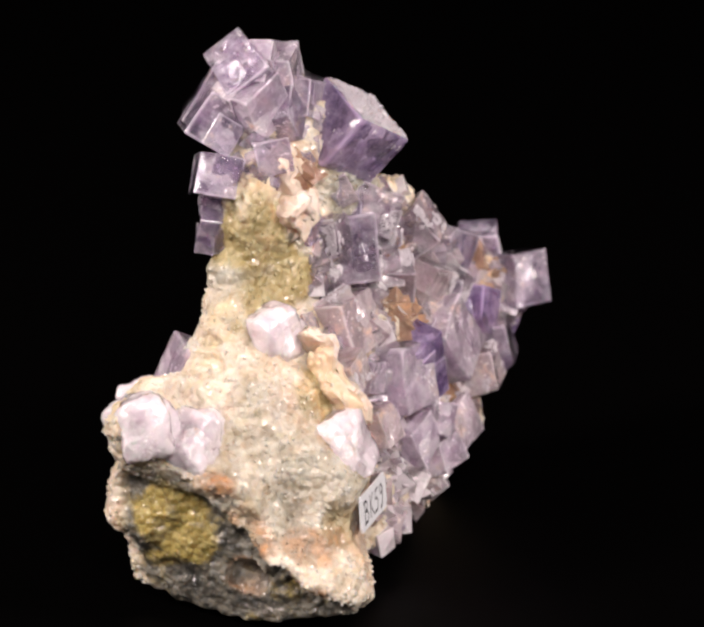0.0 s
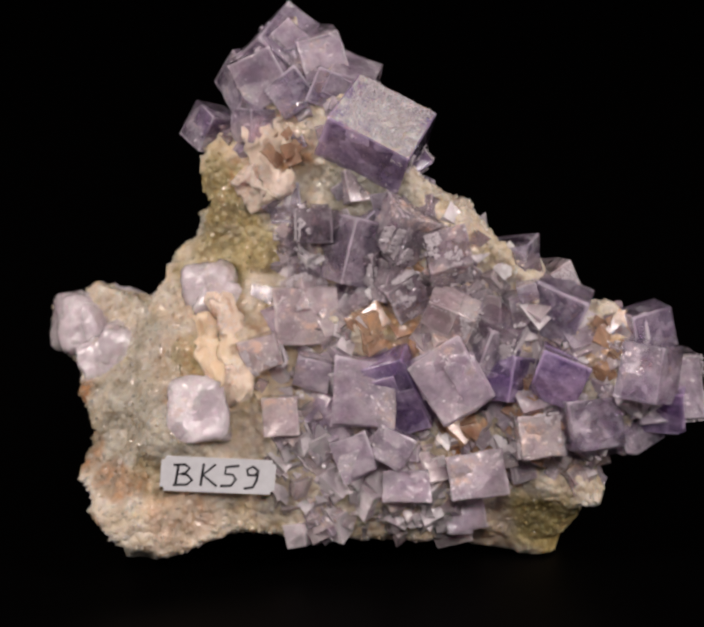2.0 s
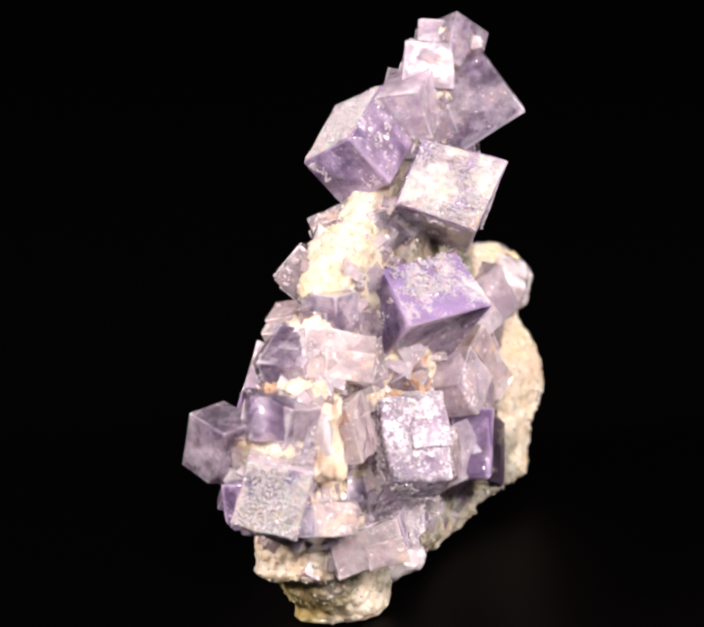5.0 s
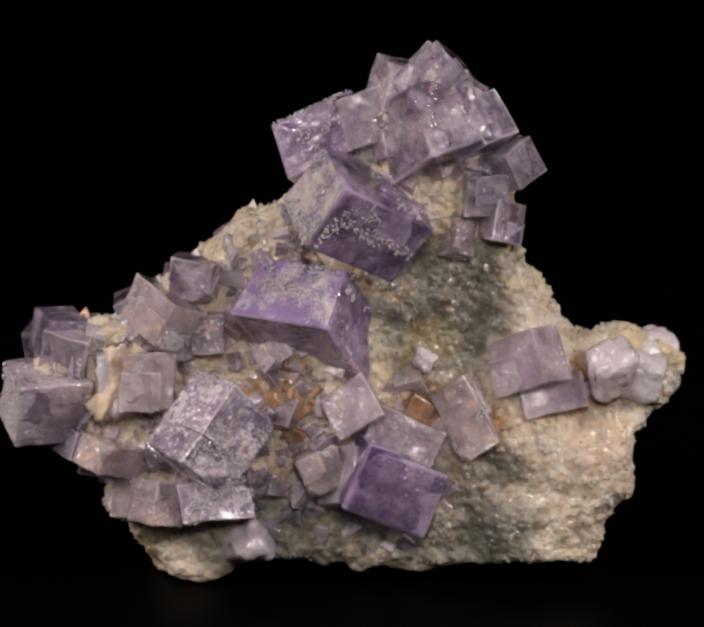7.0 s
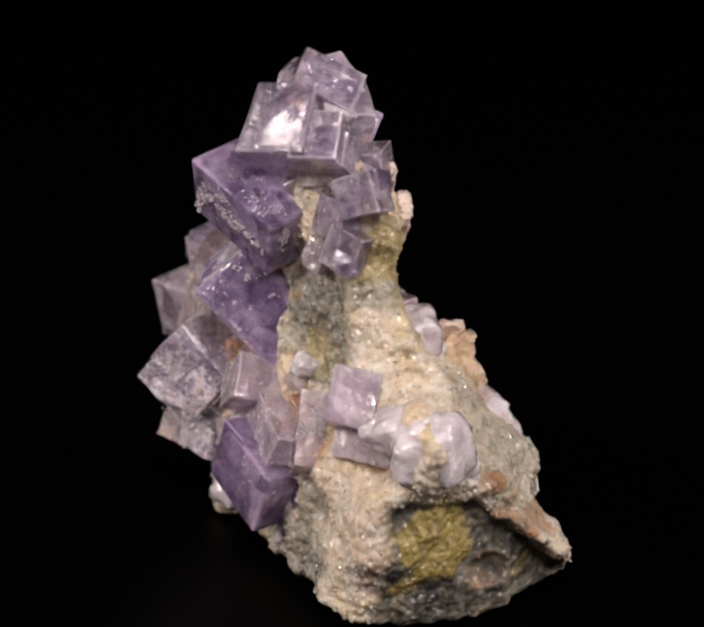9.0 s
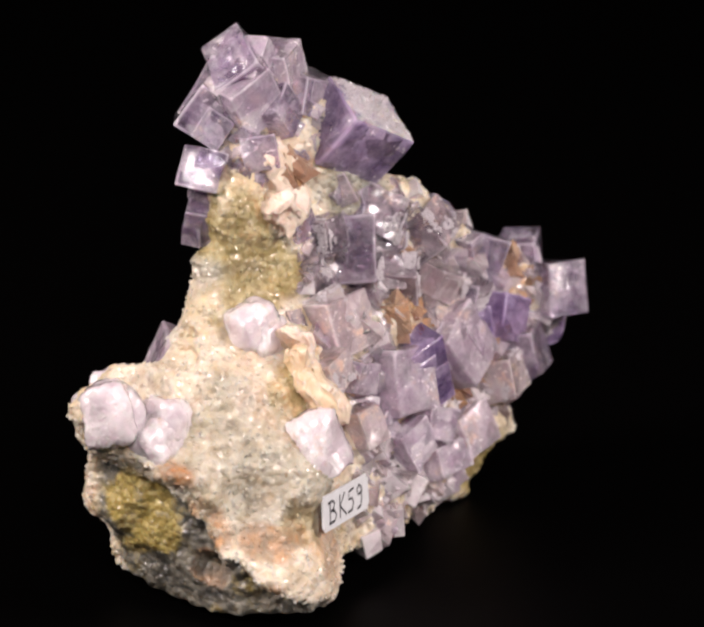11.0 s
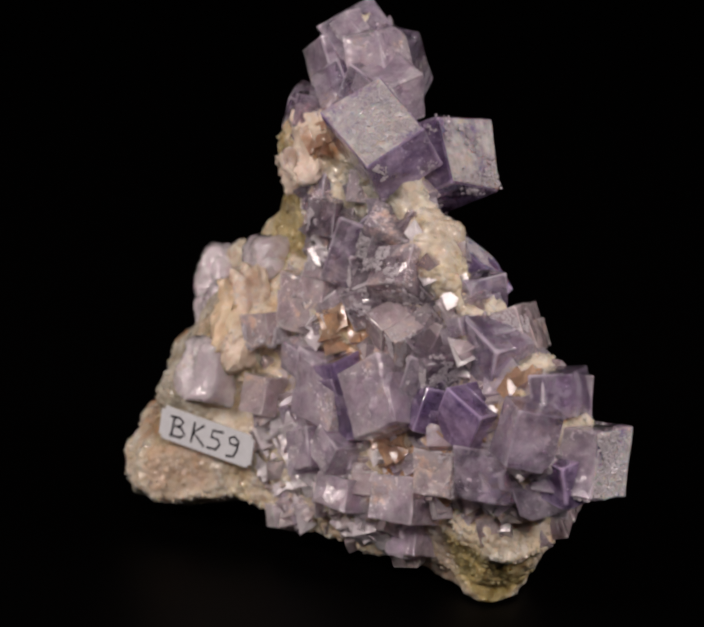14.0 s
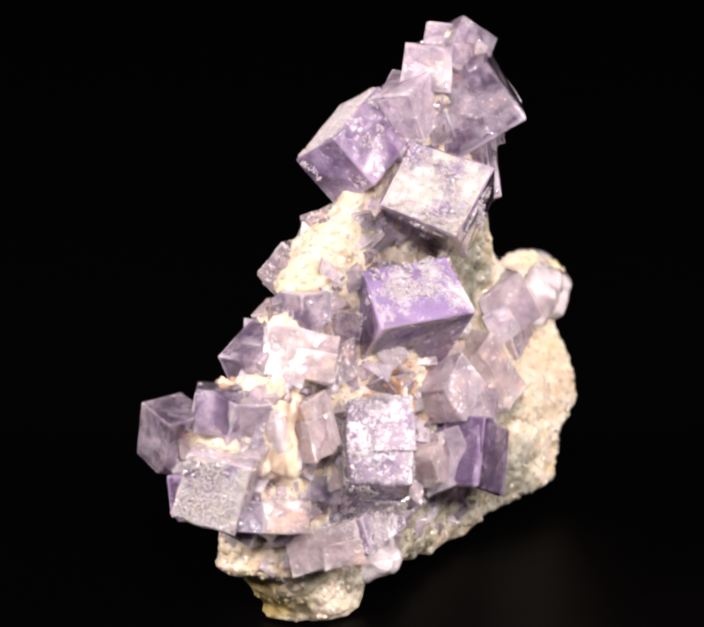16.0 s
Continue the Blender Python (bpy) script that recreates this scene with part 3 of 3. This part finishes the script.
crystal('milky', (-31.0, 10.0, 26.6), (6.0, 6.0, 5.0), (60, 20, 10))
crystal('milky', (-32.3, 3.0, 22.5), (5.5, 6.0, 5.5), (75, -26, -1))
crystal('pale', (16.0, -4.2, 12.4), (7.0, 5.5, 6.0), (71, -8, 9))
crystal('pale', (7.8, -7.5, 11.8), (6.0, 4.0, 5.0), (72, -5, 3))
crystal('pink', (23.5, -4.9, 18.0), (5.5, 5.5, 5.0), (75, -4, 19))
crystal('pink', (-10.4, -5.1, 27.5), (5.0, 4.5, 5.0), (81, -19, 8))
crystal('pale', (-4.4, -4.3, 25.2), (4.5, 4.0, 4.0), (94, 13, 8))
crystal('pale', (1.7, -7.5, 15.6), (5.0, 5.0, 5.0), (80, -22, -2))
crystal('pale', (14.4, -1.8, 6.4), (5.0, 4.5, 5.0), (72, -11, 5))
crystal('pale', (6.1, -7.3, 17.0), (5.0, 4.5, 5.0), (80, 24, -7))
crystal('pale', (-11.5, 7.0, 59.7), (6.5, 6.5, 6.0), (95, -29, -12))
crystal('clear', (-8.7, 5.0, 57.4), (5.0, 5.0, 5.0), (71, -33, 27))
crystal('clear', (-3.7, 5.5, 58.4), (4.5, 4.5, 4.5), (87, 23, 11))
crystal('pale', (-5.2, 8.0, 62.1), (5.5, 5.5, 6.0), (88, -15, 18))
crystal('pale', (-9.6, 8.5, 62.5), (6.0, 6.0, 6.0), (86, -42, 19))
crystal('deep', (-0.1, 11.8, 47.3), (11.0, 14.2, 9.6), (-150, -19, -78), druse_axis=-2, druse_share=0.7)
crystal('deep', (5.6, 9.4, 33.9), (13.0, 8.8, 13.3), (44, -0, 148), druse_axis=3, druse_share=0.45)
crystal('sugar', (18.0, 13.0, 20.5), (8.1, 11.4, 9.7), (47, 4, 125))
crystal('deep', (-3.5, 13.0, 14.0), (10.7, 8.3, 9.0), (88, 25, -173))
crystal('pale', (0.7, 13.4, 23.8), (6.3, 5.8, 6.0), (70, -31, 179))
crystal('pale', (-20.6, 9.9, 27.8), (7.3, 6.8, 6.0), (78, -25, 147))
crystal('pink', (-13.3, 11.5, 21.4), (5.5, 9.4, 5.0), (78, -32, 164))
crystal('clear', (-8.7, 10.9, 57.8), (9.1, 9.0, 10.7), (58, -5, -150))
crystal('clear', (-9.4, 9.2, 62.4), (7.7, 5.8, 8.0), (50, -40, -176))
crystal('pale', (-23.3, 9.2, 23.3), (8.5, 4.5, 5.0), (75, -8, -167))
crystal('clear', (-15.1, 8.4, 48.7), (5.5, 5.0, 5.0), (82, 3, -171))
crystal('deep', (37.4, 2.0, 20.6), (8.0, 5.5, 6.0), (82, 2, 174))
crystal('clear', (25.1, 2.0, 32.4), (7.0, 6.5, 6.0), (85, -22, 176))
crystal('clear', (19.5, 4.0, 37.4), (5.3, 5.3, 5.0), (85, 8, 167))
crystal('smoky', (17.8, 7.4, 31.6), (4.0, 4.5, 4.0), (82, -3, 170))
crystal('pink', (25.3, 7.3, 25.5), (6.5, 7.0, 6.0), (72, 0, 180))
crystal('milky', (29.9, 6.4, 25.2), (3.0, 8.0, 4.0), (72, -2, -180))
crystal('sugar', (17.5, 11.1, 11.4), (9.0, 5.0, 6.0), (72, -5, -179))
crystal('pale', (-5.3, 12.2, 19.3), (9.0, 5.5, 6.0), (75, 24, 172))
crystal('pink', (4.6, 12.6, 15.7), (5.0, 5.0, 5.0), (81, -19, -174))
crystal('milky', (-8.0, 10.2, 28.6), (3.0, 2.5, 3.0), (71, 19, 173))
crystal('pale', (-1.1, 7.0, 58.0), (6.0, 6.5, 6.0), (78, -16, 180))
crystal('clear', (-14.0, 10.7, 57.5), (6.0, 6.0, 6.0), (85, 36, -49))
crystal('clear', (-12.7, 3.5, 53.8), (4.5, 4.5, 4.0), (82, -9, -46))
crystal('honey', (-16.0, -6.4, 28.0), (2.4, 9.0, 4.4), (77, -22, -20))
crystal('cream', (-14.6, -5.4, 29.2), (2.0, 10.5, 4.0), (77, -20, -12))
crystal('cream', (-13.6, -7.6, 24.3), (4.0, 4.0, 3.0), (70, -28, 12))
crystal('cream', (-10.4, 2.0, 50.4), (4.8, 9.4, 2.6), (74, -10, 10))
crystal('cream', (-12.2, 0.8, 46.6), (4.0, 5.0, 4.0), (75, -31, 1))
crystal('smoky', (18.5, -1.5, 30.4), (6.5, 5.5, 6.0), (112, -11, 76))
crystal('deep', (18.9, -2.3, 24.7), (6.0, 6.0, 6.0), (91, 19, 66))
crystal('deep', (6.3, -5.1, 23.8), (5.5, 10.0, 6.0), (70, -11, 86))
crystal('clear', (36.8, -3.4, 26.5), (6.0, 7.5, 6.0), (92, 14, 67))
crystal('pale', (34.8, 3.2, 28.4), (6.5, 7.0, 6.0), (77, 8, 70))
crystal('clear', (34.0, 2.5, 17.4), (7.5, 5.0, 6.0), (72, 5, 124))
crystal('pink', (23.6, 6.0, 33.5), (9.0, 6.0, 5.0), (67, 12, 122))
crystal('pink', (30.5, 7.7, 16.3), (6.0, 4.0, 6.0), (72, 5, 124))
crystal('pink', (24.9, 9.4, 10.7), (9.0, 5.0, 7.0), (72, -9, 129))
crystal('milky', (13.4, 10.2, 5.7), (6.0, 5.0, 5.0), (71, -19, 132))
crystal('cream', (29.3, 6.3, 25.7), (4.0, 9.0, 4.0), (72, 4, 125))
crystal('pale', (0.7, 12.6, 14.5), (7.0, 7.0, 6.0), (71, -19, 132))
crystal('milky', (-29.7, 4.4, 24.4), (8.5, 5.5, 6.0), (72, -3, -92))
crystal('milky', (-16.8, -0.2, 32.6), (5.0, 5.5, 5.0), (71, -24, -85))
crystal('clear', (-17.0, 8.7, 45.2), (4.5, 5.0, 4.5), (81, 19, -150))
crystal('smoky', (-12.1, 10.1, 43.8), (3.0, 5.0, 3.0), (70, 24, -151))
crystal('clear', (0.0, 0.5, 39.1), (6.5, 8.5, 6.0), (72, -3, -48))
crystal('smoky', (7.0, 0.3, 41.0), (5.0, 6.0, 5.0), (72, 5, -50))
crystal('smoky', (4.9, -1.5, 36.0), (4.0, 5.0, 4.0), (72, -5, -47))
crystal('pink', (-5.5, -1.1, 33.2), (5.0, 5.0, 5.0), (70, -28, -39))
crystal('clear', (17.1, -2.3, 28.0), (5.0, 7.0, 5.0), (72, 10, -52))


# ---- small crystals and sugary grains between the large ones ----
def rock_normals(points):
    e = 0.4
    g = [rock_field(*(points + np.eye(3)[i] * e).T) - rock_field(*(points - np.eye(3)[i] * e).T) for i in range(3)]
    g = np.stack(g, 1)
    return g / np.linalg.norm(g, axis=1)[:, None]


def small_crystals():
    rng = random.Random(7)
    kinds = {}
    for kind in ("smoky", "pale", "pink", "milky", "clear", "rusty"):
        for step in range(6):
            bm = bmesh.new()
            bmesh.ops.create_cube(bm, size=(1.6 + 0.5 * step) * MM)
            bmesh.ops.scale(bm, vec=(1, rng.uniform(0.8, 1.2), rng.uniform(0.75, 1.1)), verts=bm.verts)
            for v in bm.verts:
                v.co *= rng.uniform(0.86, 1.06)
            bmesh.ops.bevel(bm, geom=bm.edges[:], offset=0.10 * MM, segments=1, affect="EDGES")
            mesh = bpy.data.meshes.new("crystal")
            bm.to_mesh(mesh)
            bm.free()
            mesh.materials.append(FLUORITE[kind])
            kinds[kind, step] = mesh
    order = list(range(len(ROCK_POINTS)))
    rng.shuffle(order)
    taken, picked = [], []
    for i in order[:9000]:
        x, y, z = ROCK_POINTS[i]
        front = y < 2
        if z < 4 or z > 60 or (x > 16 and z < 12) or (x < -5 and front and z < 19) or polygon_distance(np.array(x), np.array(z)) > -1.5:
            continue
        if front and not (x > -11 and z < 47 and x + 0.5 * z > -6):
            continue
        if not front and not (x > 2 or (x > -12 and z < 26) or z > 50):
            continue
        if math.dist((x, y, z), (5, -3, 31)) < 4.2 or (not front and z < 14 and rng.random() < 0.6):
            continue
        step = rng.randrange(6 if front else 5)
        size = 1.6 + 0.5 * step
        if any((x - a) ** 2 + (y - b) ** 2 + (z - c) ** 2 < (0.42 * (size + s)) ** 2 for a, b, c, s in taken):
            continue
        taken.append((x, y, z, size))
        picked.append((i, front, step, size))
        if len(picked) >= 290:
            break
    normals = rock_normals(ROCK_POINTS[[p[0] for p in picked]])
    for (i, front, step, size), n in zip(picked, normals):
        x, y, z = ROCK_POINTS[i]
        if front:
            kind = rng.choice(("smoky", "smoky", "pink", "clear") if z > 33 else ("pale", "pink", "pink", "milky", "milky", "pale"))
        else:
            kind = rng.choice(("pale", "smoky", "clear", "pink"))
        near = max([s * (1.3 * r > math.dist((x, y, z), (a, b, c))) for channel, a, b, c, r, s in ZONES if channel == 0] + [0])
        if rng.random() < 0.22 * near:
            kind = "rusty"
        x, y, z = np.array((x, y, z)) - n * 0.34 * size
        lean = Vector((n[0] + rng.gauss(0, 0.45), n[1] + rng.gauss(0, 0.45), n[2] + rng.gauss(0, 0.45)))
        turn = lean.to_track_quat("Z", "Y").to_matrix().to_4x4() @ Matrix.Rotation(rng.uniform(0, 1.57), 4, "Z")
        ob = new("crystal", kinds[kind, step])
        ob.parent = specimen
        ob.matrix_local = Matrix.Translation((x * MM, y * MM, z * MM)) @ turn


small_crystals()


def rubble(kind, count, seed, wanted):
    """Broken crystal bits packed between the larger crystals."""
    rng = np.random.RandomState(seed)
    pts = ROCK_POINTS[rng.permutation(len(ROCK_POINTS))[:30000]]
    pts = pts[wanted(*pts.T)][:count]
    cube = np.array([(a, b, c) for a in (-1, 1) for b in (-1, 1) for c in (-1, 1)]) * 0.5
    faces = np.array([(0, 1, 3, 2), (4, 6, 7, 5), (0, 4, 5, 1), (2, 3, 7, 6), (0, 2, 6, 4), (1, 5, 7, 3)])
    size = rng.uniform(1.2, 3.0, len(pts))
    pts = pts - rock_normals(pts) * (0.40 * size)[:, None]
    ways, _ = np.linalg.qr(np.random.RandomState(3).normal(size=(5, 3, 3)))
    spin, _ = np.linalg.qr(ways[rng.randint(0, 5, len(pts))] + rng.normal(0, 0.10, (len(pts), 3, 3)))
    shape = cube[None] * rng.uniform(0.7, 1.3, (len(pts), 8, 1)) * rng.uniform(0.6, 1.3, (len(pts), 1, 3))
    verts = pts[:, None, :] + np.einsum("nij,nkj->nki", spin, shape) * size[:, None, None]
    quads = (np.arange(len(pts)) * 8)[:, None, None] + faces[None]
    mesh = bpy.data.meshes.new("crystal_rubble")
    mesh.from_pydata((verts.reshape(-1, 3) * MM).tolist(), [], quads.reshape(-1, 4).tolist())
    mesh.materials.append(FLUORITE[kind])
    ob = new("crystal_rubble", mesh)
    ob.parent = specimen
    tagged(ob, kind="stuff")


def front_side(x, y, z):
    return (y < 1) & (x > -9) & (z > 5) & ((x - 5) ** 2 + (y + 3) ** 2 + (z - 31) ** 2 > 14) & (x + 0.5 * z > -4) & ~((x > 16) & (z < 12))


def rust_near(x, y, z):
    near = np.zeros(x.shape, bool)
    for channel, a, b, c, r, s in ZONES:
        near |= (channel == 0) & (s > 0.6) & ((x - a) ** 2 + (y - b) ** 2 + (z - c) ** 2 < (1.2 * r) ** 2)
    return near & (x > -12)


rubble("milky", 200, 37, lambda x, y, z: front_side(x, y, z) & (z < 26))
rubble("pink", 170, 31, lambda x, y, z: front_side(x, y, z) & (z < 30))
rubble("pale", 70, 39, lambda x, y, z: front_side(x, y, z) & (z > 14) & (z < 34))
rubble("smoky", 110, 32, lambda x, y, z: front_side(x, y, z) & (z > 30) & (z < 46))
rubble("milky", 50, 33, lambda x, y, z: front_side(x, y, z) & (z > 28))
rubble("pale", 150, 34, lambda x, y, z: (y > 5) & (x > 4) & (z > 9))
rubble("clear", 70, 38, lambda x, y, z: (y > 5) & (x > -6) & (z > 9) & (z < 18))
rubble("clear", 60, 35, lambda x, y, z: z > 52)
rubble("rusty", 110, 36, rust_near)


def grains():
    """The sugary crust: thousands of tiny blocks sunk in the rock's skin."""
    rng = np.random.RandomState(5)
    pick = rng.choice(len(ROCK_POINTS), 12000, replace=False)
    pts = ROCK_POINTS[pick]
    pts = pts[(pts[:, 2] > 3.0) & ~((pts[:, 1] < -5) & (abs(pts[:, 0] + 14.7) < 8.5) & (abs(pts[:, 2] - 13.6) < 4))]
    size = rng.uniform(0.12, 0.38, len(pts)) * (1 - 0.5 * broken_face(*pts.T))
    mesh, verts = blocks("quartz_crust", pts, size, rng, ROCK, specimen, "sparkling sugary quartz grains")
    paint_zones(mesh, verts)


grains()


# ---- number label ----
def strokes(bm, lines, width, lift):
    """Pen lines as flat ribbons, each in one piece."""
    for line in lines:
        pts = [Vector(p) for p in line]
        rims = []
        for k, p in enumerate(pts):
            d = (pts[min(k + 1, len(pts) - 1)] - pts[max(k - 1, 0)]).normalized()
            s = Vector((-d.y, d.x)) * width / 2
            e = d * width * (0.35 if k == len(pts) - 1 else -0.35 if k == 0 else 0)
            rims.append([bm.verts.new(((p + e + q).x * MM, (p + e + q).y * MM, lift * MM)) for q in (s, -s)])
        for (a, b), (c, d) in zip(rims, rims[1:]):
            bm.faces.new((a, b, d, c))


def number_label(at, turn):
    bm = bmesh.new()
    bmesh.ops.create_cube(bm, size=1)
    bmesh.ops.scale(bm, vec=(14.2 * MM, 4.3 * MM, 0.25 * MM), verts=bm.verts)
    bmesh.ops.bevel(bm, geom=[e for e in bm.edges if abs(e.verts[0].co.z - e.verts[1].co.z) > 1e-5], offset=0.5 * MM, segments=3, affect="EDGES")
    paper = part("paper_label", bm, PAPER, specimen, "white paper number label with handwritten black ink")
    paper.matrix_local = pose(*[c * MM for c in at], *turn)
    letters = [[[(-5.0, 1.1), (-5.2, -1.4)], [(-5.5, 1.1), (-4.2, 1.2), (-3.6, 0.8), (-4.0, 0.2), (-4.9, 0.0), (-3.8, -0.1), (-3.2, -0.7), (-3.8, -1.3), (-5.4, -1.4)]],
               [[(-1.9, 1.3), (-2.1, -1.3)], [(-0.5, 1.3), (-1.9, 0.0), (-0.2, -1.3)]],
               [[(2.4, 1.3), (0.9, 1.1), (0.8, 0.2), (1.8, 0.2), (2.2, -0.4), (1.7, -1.2), (0.4, -1.3)]],
               [[(4.9, 0.8), (4.2, 1.3), (3.5, 0.9), (3.7, 0.2), (4.5, 0.2), (4.9, 0.8), (4.8, -0.4), (4.4, -1.3), (3.4, -1.5)]]]
    for character, lines in zip("BK59", letters):
        bm = bmesh.new()
        strokes(bm, lines, 0.33, 0.14)
        part("character", bm, INK, paper, f"handwritten {character} in black ink")


number_label((-15.0, -11.75, 13.55), (84.0, 6.6, 18.8))


# ---- the turning of the specimen ----
def motions():
    rows = []
    for i in range(33):
        t = i * 0.5
        rows.append((t, pose(0, 0, 0, 0, 0, -33.630 * (t - 1.75))))
    walk(specimen, rows)


motions()
